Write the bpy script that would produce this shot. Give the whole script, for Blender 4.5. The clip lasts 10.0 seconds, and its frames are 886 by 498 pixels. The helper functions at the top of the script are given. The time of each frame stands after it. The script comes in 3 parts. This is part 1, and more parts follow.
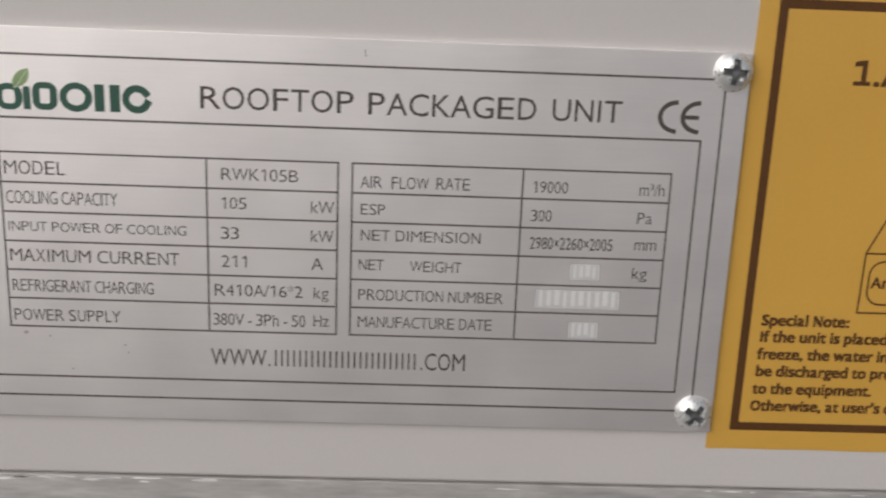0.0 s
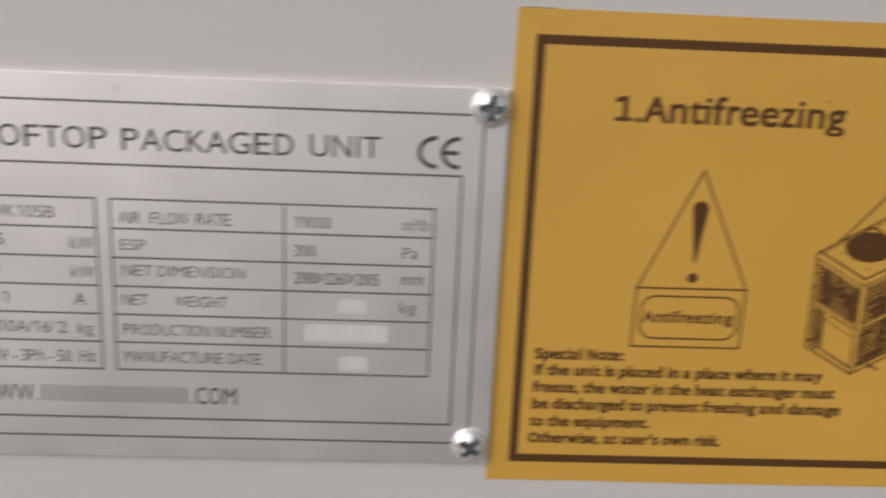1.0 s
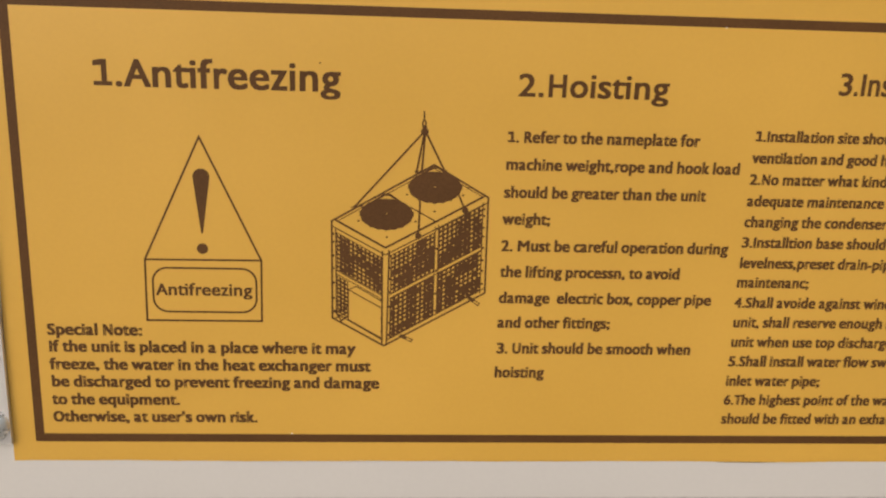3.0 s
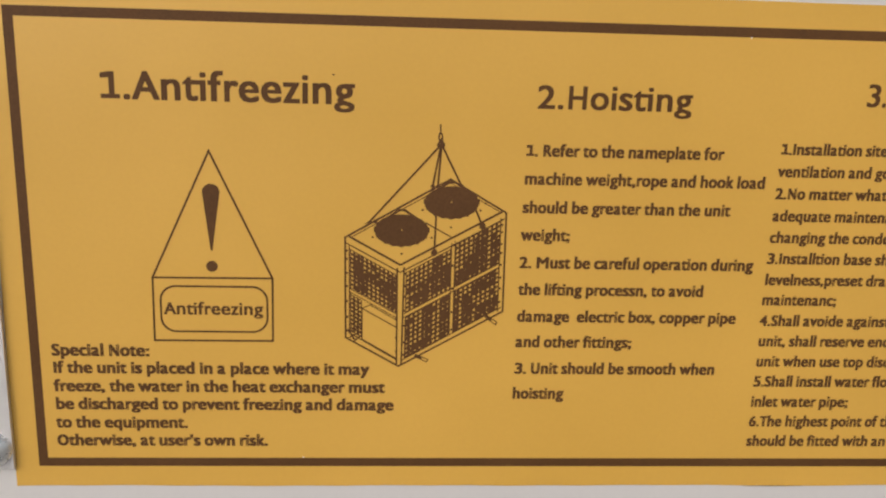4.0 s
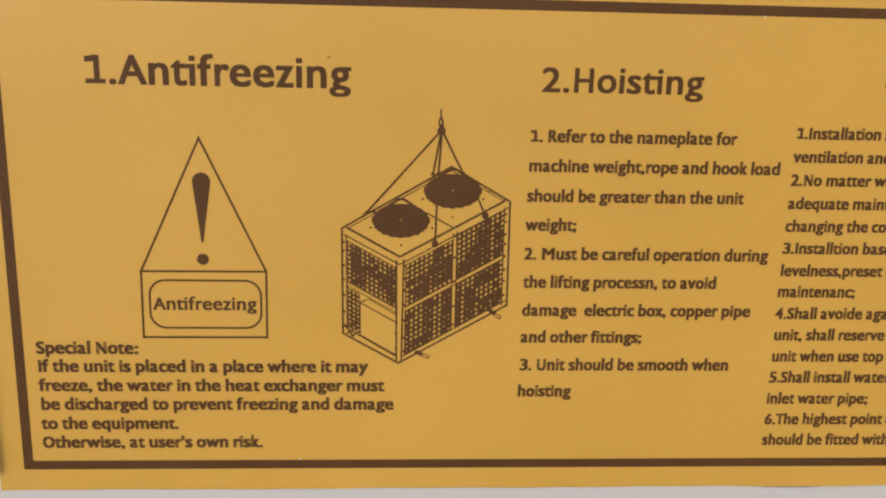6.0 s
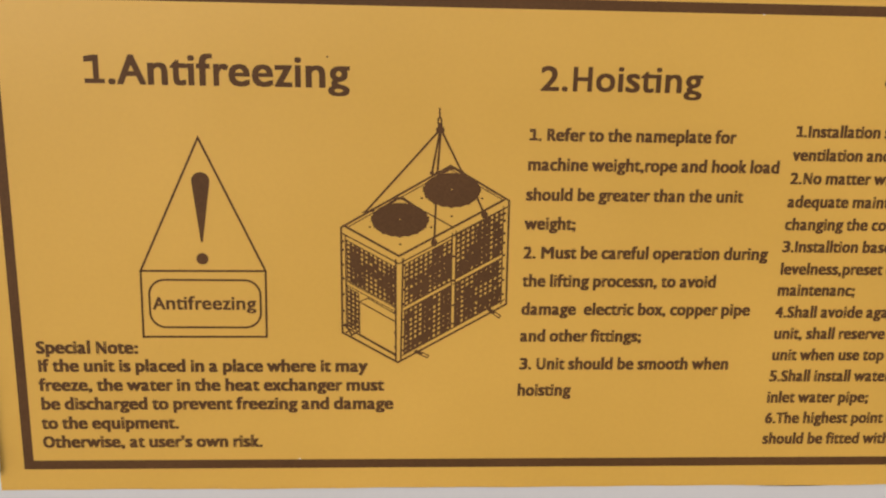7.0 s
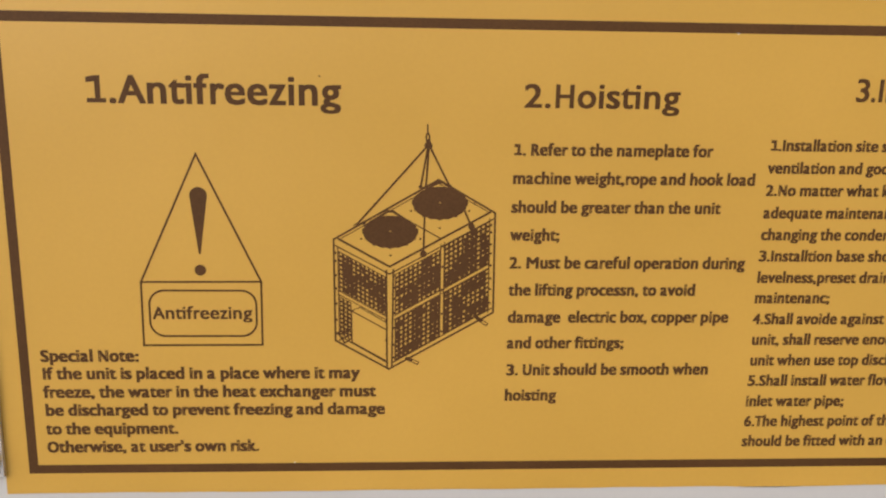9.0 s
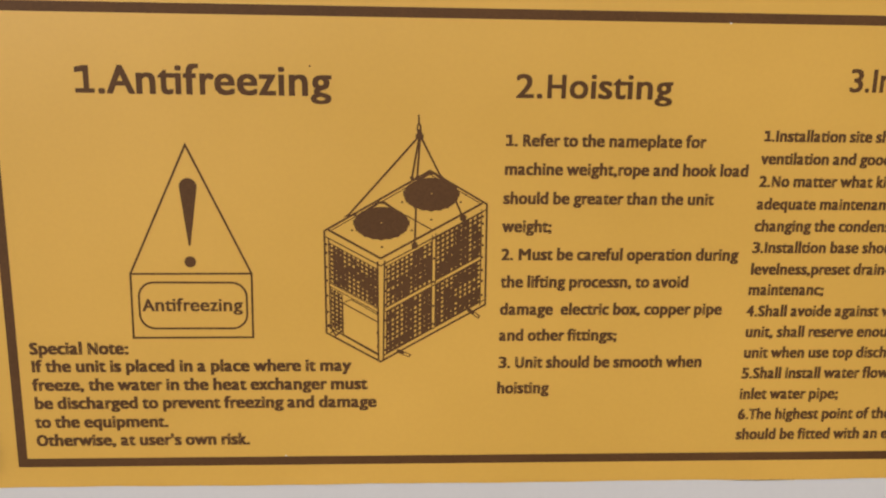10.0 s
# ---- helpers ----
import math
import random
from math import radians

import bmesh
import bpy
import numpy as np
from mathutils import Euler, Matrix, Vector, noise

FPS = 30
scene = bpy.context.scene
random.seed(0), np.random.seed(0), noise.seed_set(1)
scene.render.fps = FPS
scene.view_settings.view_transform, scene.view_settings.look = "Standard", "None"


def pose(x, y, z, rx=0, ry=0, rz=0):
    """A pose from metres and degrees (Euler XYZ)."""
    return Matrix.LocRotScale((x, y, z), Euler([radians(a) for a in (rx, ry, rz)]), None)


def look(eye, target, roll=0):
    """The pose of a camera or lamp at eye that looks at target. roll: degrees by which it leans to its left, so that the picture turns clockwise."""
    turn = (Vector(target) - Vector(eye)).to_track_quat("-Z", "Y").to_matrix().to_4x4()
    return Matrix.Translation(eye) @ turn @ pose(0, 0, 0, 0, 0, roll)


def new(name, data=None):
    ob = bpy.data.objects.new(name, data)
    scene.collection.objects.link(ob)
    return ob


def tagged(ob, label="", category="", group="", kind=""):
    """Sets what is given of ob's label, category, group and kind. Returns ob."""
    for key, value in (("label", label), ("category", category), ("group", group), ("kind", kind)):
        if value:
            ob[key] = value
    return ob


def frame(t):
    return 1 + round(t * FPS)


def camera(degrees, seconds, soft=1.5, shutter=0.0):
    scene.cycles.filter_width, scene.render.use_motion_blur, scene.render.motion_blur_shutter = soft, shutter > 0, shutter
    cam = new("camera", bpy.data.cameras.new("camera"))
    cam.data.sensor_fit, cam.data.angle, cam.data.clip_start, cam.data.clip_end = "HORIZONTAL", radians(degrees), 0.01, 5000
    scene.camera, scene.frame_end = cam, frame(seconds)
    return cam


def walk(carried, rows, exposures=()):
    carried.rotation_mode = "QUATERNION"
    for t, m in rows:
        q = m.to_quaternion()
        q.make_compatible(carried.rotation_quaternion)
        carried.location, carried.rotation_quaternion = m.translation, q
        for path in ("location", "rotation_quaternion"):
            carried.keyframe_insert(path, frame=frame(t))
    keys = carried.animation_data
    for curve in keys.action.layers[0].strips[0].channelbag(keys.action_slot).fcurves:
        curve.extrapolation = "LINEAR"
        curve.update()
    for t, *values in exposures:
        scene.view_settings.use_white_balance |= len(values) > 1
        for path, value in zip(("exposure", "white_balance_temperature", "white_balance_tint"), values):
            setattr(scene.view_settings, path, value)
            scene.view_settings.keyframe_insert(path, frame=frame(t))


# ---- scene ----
cam = camera(46.48, 10.0, soft=2.08, shutter=0.5)
walk(cam, [
    (0.0, pose(-0.0707, -0.2036, 1.3927, 75.04, -2.24, -1.47)),
    (0.2, pose(-0.0647, -0.2032, 1.3953, 74.59, -2.26, -1.46)),
    (0.5, pose(-0.0526, -0.2025, 1.4003, 73.92, -2.21, -1.23)),
    (0.7, pose(-0.0444, -0.2021, 1.4013, 73.85, -2.36, -1.55)),
    (0.8, pose(-0.0391, -0.2019, 1.4025, 73.79, -2.33, -1.77)),
    (0.9, pose(-0.0330, -0.2013, 1.4037, 73.90, -2.44, -1.93)),
    (1.0, pose(-0.0262, -0.2003, 1.4054, 73.78, -2.47, -2.16)),
    (1.2, pose(-0.0097, -0.2008, 1.4085, 73.51, -2.53, -2.68)),
    (1.3, pose(0.0002, -0.2019, 1.4100, 73.36, -2.64, -2.93)),
    (1.5, pose(0.0199, -0.2041, 1.4117, 72.85, -2.49, -3.23)),
    (1.7, pose(0.0315, -0.2067, 1.4121, 72.61, -2.38, -3.46)),
    (1.8, pose(0.0361, -0.2066, 1.4140, 72.38, -2.50, -3.81)),
    (2.0, pose(0.0479, -0.2074, 1.4148, 72.03, -2.47, -3.92)),
    (2.2, pose(0.0574, -0.2065, 1.4117, 72.13, -2.41, -3.94)),
    (2.3, pose(0.0609, -0.2058, 1.4103, 72.16, -2.46, -4.01)),
    (2.5, pose(0.0672, -0.2073, 1.4110, 72.38, -2.34, -3.97)),
    (2.7, pose(0.0694, -0.2039, 1.4082, 72.43, -2.23, -3.67)),
    (3.8, pose(0.0647, -0.1916, 1.4031, 73.73, -1.96, -3.59)),
    (4.0, pose(0.0661, -0.1920, 1.4026, 73.80, -1.94, -3.55)),
    (4.2, pose(0.0659, -0.1916, 1.4015, 73.83, -1.91, -3.60)),
    (4.5, pose(0.0666, -0.1906, 1.3998, 73.91, -1.88, -3.62)),
    (5.0, pose(0.0668, -0.1877, 1.3983, 74.09, -1.79, -3.63)),
    (5.5, pose(0.0669, -0.1853, 1.3970, 74.26, -1.61, -3.54)),
    (5.7, pose(0.0666, -0.1849, 1.3970, 74.31, -1.59, -3.54)),
    (6.8, pose(0.0684, -0.1848, 1.3961, 74.42, -1.42, -3.39)),
    (7.0, pose(0.0678, -0.1851, 1.3962, 74.50, -1.39, -3.35)),
    (7.2, pose(0.0674, -0.1859, 1.3965, 74.67, -1.38, -3.37)),
    (7.5, pose(0.0669, -0.1869, 1.3976, 74.76, -1.29, -3.30)),
    (8.0, pose(0.0679, -0.1895, 1.3983, 74.75, -1.28, -3.37)),
    (8.2, pose(0.0688, -0.1906, 1.3987, 74.75, -1.27, -3.41)),
    (8.5, pose(0.0692, -0.1918, 1.3996, 74.76, -1.22, -3.40)),
    (9.0, pose(0.0696, -0.1922, 1.3994, 74.76, -1.16, -3.38)),
    (9.5, pose(0.0702, -0.1919, 1.3982, 74.73, -1.14, -3.40)),
    (9.8, pose(0.0708, -0.1918, 1.3979, 74.70, -1.10, -3.46)),
    (10.0, pose(0.0711, -0.1916, 1.3972, 74.86, -1.13, -3.45)),
]
, exposures=[(0.0, -0.41, 6400, 10), (1.0, -0.34, 6420, 10), (1.5, -0.22, 6450, 10), (1.85, -0.15, 6450, 10), (2.0, -0.11, 6850, 6), (2.2, -0.06, 7150, 7), (2.7, 0.03, 7250, 9), (3.8, 0.04, 6500, 9), (10.0, 0.04, 6480, 9)])

# ---- light ----
SUN_UP, SUN_SIDE = 31, -42
world = bpy.data.worlds.new("sky")
scene.world = world
world.use_nodes = True
wn, wl = world.node_tree.nodes, world.node_tree.links
wn.clear()
sky = wn.new("ShaderNodeTexSky")
sky.sky_type, sky.sun_disc = "NISHITA", False
sky.sun_elevation, sky.sun_rotation = radians(SUN_UP), radians(180 - SUN_SIDE)
sky.dust_density = 4.0
pale = wn.new("ShaderNodeHueSaturation")
pale.inputs["Saturation"].default_value = 0.3
back = wn.new("ShaderNodeBackground")
back.inputs["Strength"].default_value = 0.119
wout = wn.new("ShaderNodeOutputWorld")
wl.new(sky.outputs[0], pale.inputs["Color"])
wl.new(pale.outputs[0], back.inputs["Color"])
wl.new(back.outputs[0], wout.inputs["Surface"])
sun = new("sun", bpy.data.lights.new("sun", "SUN"))
sun.data.energy, sun.data.angle, sun.data.color = 1.14, radians(80), (1.0, 0.95, 0.9)
sun.matrix_world = look((0, 0, 0), (-math.sin(radians(SUN_SIDE)) * math.cos(radians(SUN_UP)),
                                    math.cos(radians(SUN_SIDE)) * math.cos(radians(SUN_UP)), -math.sin(radians(SUN_UP))))


# ---- materials ----
def mat(name, color, rough=0.5, metal=0.0, spread=0.06, grain=(400, 400, 400), stain=(18, 18, 18), bump=0.0, coat=0.0,
        rough_spread=0.08, stain_spread=None, coat_rough=0.25):
    """A surface with fine grain and broad stains, both in metres on the thing itself."""
    m = bpy.data.materials.new(name)
    m.use_nodes = True
    n, l = m.node_tree.nodes, m.node_tree.links
    b = n["Principled BSDF"]
    b.inputs["Metallic"].default_value = metal
    b.inputs["Coat Weight"].default_value, b.inputs["Coat Roughness"].default_value = coat, coat_rough
    where = n.new("ShaderNodeTexCoord")
    fields = []
    for size, detail in ((grain, 3), (stain, 4)):
        mp = n.new("ShaderNodeMapping")
        mp.inputs["Scale"].default_value = size
        nz = n.new("ShaderNodeTexNoise")
        nz.inputs["Scale"].default_value, nz.inputs["Detail"].default_value = 1.0, detail
        l.new(where.outputs["Object"], mp.inputs["Vector"])
        l.new(mp.outputs[0], nz.inputs["Vector"])
        fields.append(nz.outputs["Fac"])
    last = None
    for field, amount in zip(fields, (spread, spread if stain_spread is None else stain_spread)):
        rng = n.new("ShaderNodeMapRange")
        rng.inputs["From Min"].default_value, rng.inputs["From Max"].default_value = 0.25, 0.75
        rng.inputs["To Min"].default_value, rng.inputs["To Max"].default_value = 1 - amount, 1 + amount
        l.new(field, rng.inputs["Value"])
        mix = n.new("ShaderNodeMix")
        mix.data_type, mix.blend_type = "RGBA", "MULTIPLY"
        mix.inputs[0].default_value = 1.0
        if last is None:
            mix.inputs[6].default_value = (*color, 1)
        else:
            l.new(last, mix.inputs[6])
        l.new(rng.outputs[0], mix.inputs[7])
        last = mix.outputs[2]
    l.new(last, b.inputs["Base Color"])
    rr = n.new("ShaderNodeMapRange")
    rr.inputs["From Min"].default_value, rr.inputs["From Max"].default_value = 0.3, 0.7
    rr.inputs["To Min"].default_value, rr.inputs["To Max"].default_value = max(0.02, rough - rough_spread), rough + rough_spread
    l.new(fields[1], rr.inputs["Value"])
    l.new(rr.outputs[0], b.inputs["Roughness"])
    if bump:
        bp = n.new("ShaderNodeBump")
        bp.inputs["Strength"].default_value, bp.inputs["Distance"].default_value = 1.0, bump
        l.new(fields[0], bp.inputs["Height"])
        l.new(bp.outputs[0], b.inputs["Normal"])
    return m


M_PANEL = mat("powder_coat", (0.603, 0.568, 0.551), 0.42, spread=0.012, grain=(900, 900, 900), stain=(9, 9, 14), bump=0.00002, stain_spread=0.03)
M_PLATE = mat("brushed_metal", (0.93, 0.885, 0.875), 0.47, 0.85, spread=0.015, grain=(60, 60, 2600), stain=(55, 55, 75), bump=0.0000012, stain_spread=0.04, rough_spread=0.03)
M_EDGE = mat("bare_metal", (0.90, 0.885, 0.87), 0.45, 0.15, spread=0.1, grain=(700, 700, 2500), stain=(200, 200, 900), stain_spread=0.2)
M_GALV = mat("galvanised_steel", (0.54, 0.51, 0.49), 0.6, 0.35, spread=0.16, grain=(160, 160, 900), stain=(45, 45, 260), bump=0.00006, stain_spread=0.18)
M_SCREW = mat("zinc_screw", (0.88, 0.88, 0.87), 0.30, 0.7, spread=0.05, grain=(900, 900, 900), stain=(500, 500, 500), bump=0.00002, rough_spread=0.08)
# darker zinc that paints the shade and dim reflections inside the screws' recess
M_RECESS = mat("shaded_zinc", (0.24, 0.24, 0.245), 0.5, 1.0, spread=0.15, grain=(1500, 1500, 1500), stain=(700, 700, 700), bump=0.00002)
M_VINYL = mat("amber_vinyl", (0.665, 0.372, 0.061), 0.45, spread=0.015, grain=(1200, 1200, 1200), stain=(22, 22, 22), bump=0.000008, coat=1.0, stain_spread=0.045, coat_rough=0.2)
M_INK = mat("brown_ink", (0.098, 0.042, 0.013), 0.6, spread=0.14, grain=(2500, 2500, 2500), stain=(60, 60, 60), coat=0.0)
M_INK.node_tree.nodes["Principled BSDF"].inputs["Specular IOR Level"].default_value = 0.25
M_ETCH = mat("etched_ink", (0.082, 0.064, 0.058), 0.55, spread=0.2, grain=(3000, 3000, 3000), stain=(80, 80, 80), stain_spread=0.2)
M_GREEN = mat("green_ink", (0.028, 0.092, 0.064), 0.5, spread=0.08, grain=(2000, 2000, 2000))
M_LEAF = mat("leaf_ink", (0.27, 0.38, 0.17), 0.5, spread=0.1, grain=(500, 500, 500), stain=(300, 300, 300), stain_spread=0.25)
M_STAMP = mat("pale_stamp", (0.62, 0.61, 0.605), 0.6, 0.2, spread=0.05, grain=(1500, 1500, 1500))
M_STAMP_INK = mat("white_stamp", (0.75, 0.74, 0.735), 0.6, 0.0, spread=0.05, grain=(1500, 1500, 1500))
# brown of the upper edge's dark mark and the lower edge's painted shadow
M_MARK_SHADE = mat("brown_mark_shade", (0.13, 0.10, 0.075), 0.8, spread=0.2, grain=(2500, 2500, 2500), stain=(500, 500, 500), stain_spread=0.3)
M_SMUDGE = mat("grey_smudge", (0.56, 0.53, 0.52), 0.6, 0.4, spread=0.15, grain=(2500, 2500, 2500), stain=(900, 900, 900), stain_spread=0.3)
M_CONCRETE = mat("concrete", (0.115, 0.11, 0.105), 0.85, spread=0.15, grain=(60, 60, 60), stain=(0.9, 0.9, 0.9), bump=0.001, stain_spread=0.2)

# ---- helpers ----
MM = 0.001


def thing(name, at, label, category, group="", kind=""):
    ob = new(name)
    ob.location = at
    return tagged(ob, label, category, group, kind)


def part(name, bm, material, parent, label="", smooth=False):
    me = bpy.data.meshes.new(name)
    bm.to_mesh(me)
    bm.free()
    me.materials.append(material)
    if smooth:
        me.polygons.foreach_set("use_smooth", [True] * len(me.polygons))
    ob = new(name, me)
    ob.parent = parent
    if label:
        ob["label"] = label
    return ob


def box(bm, x0, x1, y0, y1, z0, z1, bevel=0.0, seg=2):
    m = Matrix.Translation(((x0 + x1) / 2, (y0 + y1) / 2, (z0 + z1) / 2)) @ Matrix.Diagonal((x1 - x0, y1 - y0, z1 - z0, 1))
    made = bmesh.ops.create_cube(bm, size=1, matrix=m)["verts"]
    if bevel:
        edges = list({e for v in made for e in v.link_edges})
        bmesh.ops.bevel(bm, geom=edges, offset=bevel, segments=seg, affect="EDGES", profile=0.5)
    return bm


def poly(bm, pts, y):
    """A flat printed patch; points are (x, z) in millimetres."""
    vs = [bm.verts.new((x * MM, y, z * MM)) for x, z in pts]
    f = bm.faces.new(vs)
    f.normal_update()
    if f.normal.y > 0:
        f.normal_flip()
    return f


def stroke(bm, a, b, w, y):
    """A printed line of width w from a to b."""
    (ax, az), (bx, bz) = a, b
    d = math.hypot(bx - ax, bz - az)
    ux, uz = (bx - ax) / d, (bz - az) / d
    ex, ez, nx, nz = ux * w / 2, uz * w / 2, -uz * w / 2, ux * w / 2
    poly(bm, [(ax - ex + nx, az - ez + nz), (bx + ex + nx, bz + ez + nz), (bx + ex - nx, bz + ez - nz), (ax - ex - nx, az - ez - nz)], y)


def path(bm, pts, w, y, closed=False):
    """A printed line through pts with mitred corners."""
    pts = [Vector(p) for p in pts]
    if closed and (pts[0] - pts[-1]).length < 1e-6:
        pts.pop()
    n = len(pts)
    left, right = [], []
    for i, p in enumerate(pts):
        back = (p - pts[i - 1]).normalized() if closed or i else None
        ahead = (pts[(i + 1) % n] - p).normalized() if closed or i < n - 1 else None
        u, v = back or ahead, ahead or back
        m = Vector((-u.y - v.y, u.x + v.x)).normalized()
        reach = w / 2 / max(0.35, m.dot(Vector((-u.y, u.x))))
        slide = Vector((0, 0)) if back and ahead else (ahead * -w / 2 if ahead else back * w / 2)
        for side, k in ((left, reach), (right, -reach)):
            q = p + m * k + slide
            side.append(bm.verts.new((q.x * MM, y, q.y * MM)))
    for i in range(n if closed else n - 1):
        j = (i + 1) % n
        f = bm.faces.new((left[i], right[i], right[j], left[j]))
        f.normal_update()
        if f.normal.y > 0:
            f.normal_flip()


def arc(cx, cz, rx, rz, a0, a1, n=20):
    return [(cx + rx * math.cos(radians(a0 + (a1 - a0) * i / n)), cz + rz * math.sin(radians(a0 + (a1 - a0) * i / n))) for i in range(n + 1)]


def glyph(c, thin=0.0):
    """Points and faces of one character of the built-in font, flat, at size one, its strokes thinned by twice thin."""
    if (c, thin) not in GLYPHS:
        cu = bpy.data.curves.new("character", "FONT")
        cu.body, cu.size, cu.offset, cu.resolution_u = c, 1.0, -thin, 3
        ob = bpy.data.objects.new("character", cu)
        scene.collection.objects.link(ob)
        me = bpy.data.meshes.new_from_object(ob.evaluated_get(bpy.context.evaluated_depsgraph_get()))
        GLYPHS[c, thin] = (np.array([v.co[:2] for v in me.vertices]), [tuple(f.vertices) for f in me.polygons])
        bpy.data.objects.remove(ob)
        bpy.data.curves.remove(cu)
        bpy.data.meshes.remove(me)
    return GLYPHS[c, thin]


GLYPHS = {}
CAP, XH, ASC, DESC = glyph("H")[0][:, 1].max(), glyph("x")[0][:, 1].max(), glyph("l")[0][:, 1].max(), glyph("p")[0][:, 1].min()
STEM = np.ptp(glyph("l")[0][:, 0])
LETTERS = "abcdefghijklmnopqrstuvwxyz"

# advance and side bearings, in thousandths of the size: a humanist sans and a plain grotesque
HUMAN = {c: (w, l, r) for c, w, l, r in zip(
    LETTERS, (479, 525, 423, 525, 498, 305, 471, 525, 229, 239, 455, 229, 799, 525, 527, 525, 525, 349, 391, 335, 525, 452, 715, 433, 453, 395),
    (42, 72, 41, 41, 41, 14, 31, 72, 66, -20, 72, 72, 72, 72, 40, 72, 41, 72, 35, 18, 69, 9, 12, 10, 8, 29),
    (66, 42, 29, 73, 40, -8, 15, 69, 66, 66, 2, 72, 70, 69, 40, 41, 73, 0, 32, 18, 72, 9, 12, 10, 10, 28))}
HUMAN.update({" ": (226, 0, 0), ".": (252, 72, 72), ",": (250, 40, 66), ";": (268, 50, 70), ":": (268, 75, 75), "'": (221, 66, 66),
              "-": (306, 30, 30), "A": (579, 3, 3), "H": (623, 92, 92), "I": (252, 84, 84), "M": (855, 92, 92), "N": (646, 92, 92),
              "O": (662, 48, 48), "R": (543, 92, 14), "S": (459, 40, 36), "T": (487, 8, 8), "U": (642, 84, 84), "1": (507, 82, 46)})
GROTESQUE = {c: (w, 72, 60) for c, w in zip("ABCDEFGHIJKLMNOPQRSTUVWXYZ", (
    667, 667, 722, 722, 667, 611, 778, 722, 278, 500, 667, 556, 833, 722, 778, 667, 778, 722, 667, 611, 722, 667, 944, 667, 667, 611))}
GROTESQUE.update({"R": (722, 76, 6), "A": (667, 0, 0), "C": (722, 48, 38), "G": (778, 46, 52), "I": (278, 92, 92), "L": (556, 74, 30), "O": (778, 45, 45),
                  "T": (611, 22, 22), "V": (667, 4, 4), "W": (944, 10, 10), "Y": (667, 6, 6), "K": (667, 74, 6), " ": (278, 0, 0),
                  ".": (278, 90, 90), "/": (278, 0, 0), "*": (389, 30, 30), "-": (333, 32, 32), "a": (556, 36, 36), "g": (556, 32, 64),
                  "h": (556, 66, 66), "k": (500, 68, 0), "m": (833, 66, 66), "z": (500, 20, 20), "\u00b3": (333, 20, 30), "\u00d7": (584, 70, 70),
                  "1": (556, 108, 186)})


def span(text, face):
    return sum(face.get(c, (556 if face is GROTESQUE else 507, 42, 42))[0] for c in text)


def letters(bm, text, x0, x1, z, cap, y, stem, face=HUMAN, upto=None):
    """A line of print on the height z, from x0 to x1 (or to x1 at the end of the words upto); stem is the stroke's share of the capitals' height."""
    unit = (x1 - x0) / span(upto or text, face)
    small = (0.735, 1.09, -0.30) if face is HUMAN else (0.72, 1.0, -0.29)
    x = x0
    for at, c in enumerate(text):
        adv, lsb, rsb = face.get(c, (556 if face is GROTESQUE else 507, 42, 42))
        grow = unit * 640 * max(0.0, stem - 0.135) * 0.5
        a, b = x + unit * lsb - grow, x + unit * (adv - rsb) + grow
        if c in "liI'" and b - a < stem * cap:
            a, b = (a + b - stem * cap) / 2, (a + b + stem * cap) / 2
        x += unit * adv
        if face is HUMAN and text[at:at + 2] in ("ti", "tt", "fi"):
            top = z + small[0] * cap + 0.3 * max(0.0, stem - STEM / CAP) * cap
            poly(bm, [(b - 0.25 * (b - a), top - stem * cap * 0.78), (x + unit * 75, top - stem * cap * 0.78), (x + unit * 75, top), (b - 0.25 * (b - a), top)], y - 0.015 * MM)
        if c == " ":
            continue
        if c == "1":
            w = stem * cap
            mid = a + (b - a) * (0.58 if face is HUMAN else 0.8)
            if face is not HUMAN:
                mid = b - w / 2
            poly(bm, [(mid - w / 2, z), (mid + w / 2, z), (mid + w / 2, z + cap), (mid - w / 2, z + cap)], y)
            poly(bm, [(mid - w / 2, z + cap), (mid - w / 2, z + cap - w * 1.1), (a, z + cap * 0.74), (a, z + cap * 0.74 + w * 0.95)], y - 0.003 * MM)
            if face is HUMAN:
                poly(bm, [(a, z), (b, z), (b, z + w * 0.8), (a, z + w * 0.8)], y - 0.003 * MM)
            continue
        shift = 0.006 if face is GROTESQUE and cap < 3 else 0.0
        vs, fs = glyph(c, shift)
        lo, hi = vs[:, 0].min(), vs[:, 0].max()
        if c in LETTERS:
            zz = np.interp(vs[:, 1], (DESC, 0, XH, ASC), (small[2] * cap, 0, small[0] * cap, small[1] * cap))
        else:
            zz = (vs[:, 1] - shift) / (CAP - 2 * shift) * cap
        d = max(0.0, (stem * cap - STEM / CAP * cap) / 2)
        d = min(d, (b - a) * 0.3)
        xx = a + d + (vs[:, 0] - lo) / (hi - lo) * max(b - a - 2 * d, 0.02)
        copies = ((-d, -0.55 * d), (d, -0.55 * d), (-d, 0.55 * d), (d, 0.55 * d)) if d > 0.01 else ((0, 0),)
        for k, (dx, dz) in enumerate(copies):
            made = [bm.verts.new(((p + dx) * MM, y - k * 0.003 * MM, (z + q + dz) * MM)) for p, q in zip(xx, zz)]
            for f in fs:
                try:
                    face_made = bm.faces.new([made[i] for i in f])
                except ValueError:
                    continue
                face_made.normal_update()
                if face_made.normal.y > 0:
                    face_made.normal_flip()


# ---- ground and cabinet ----
Z0 = 1.3     # height of the sticker's printed frame over the ground
bm = bmesh.new()
bmesh.ops.create_grid(bm, x_segments=40, y_segments=40, size=1500)
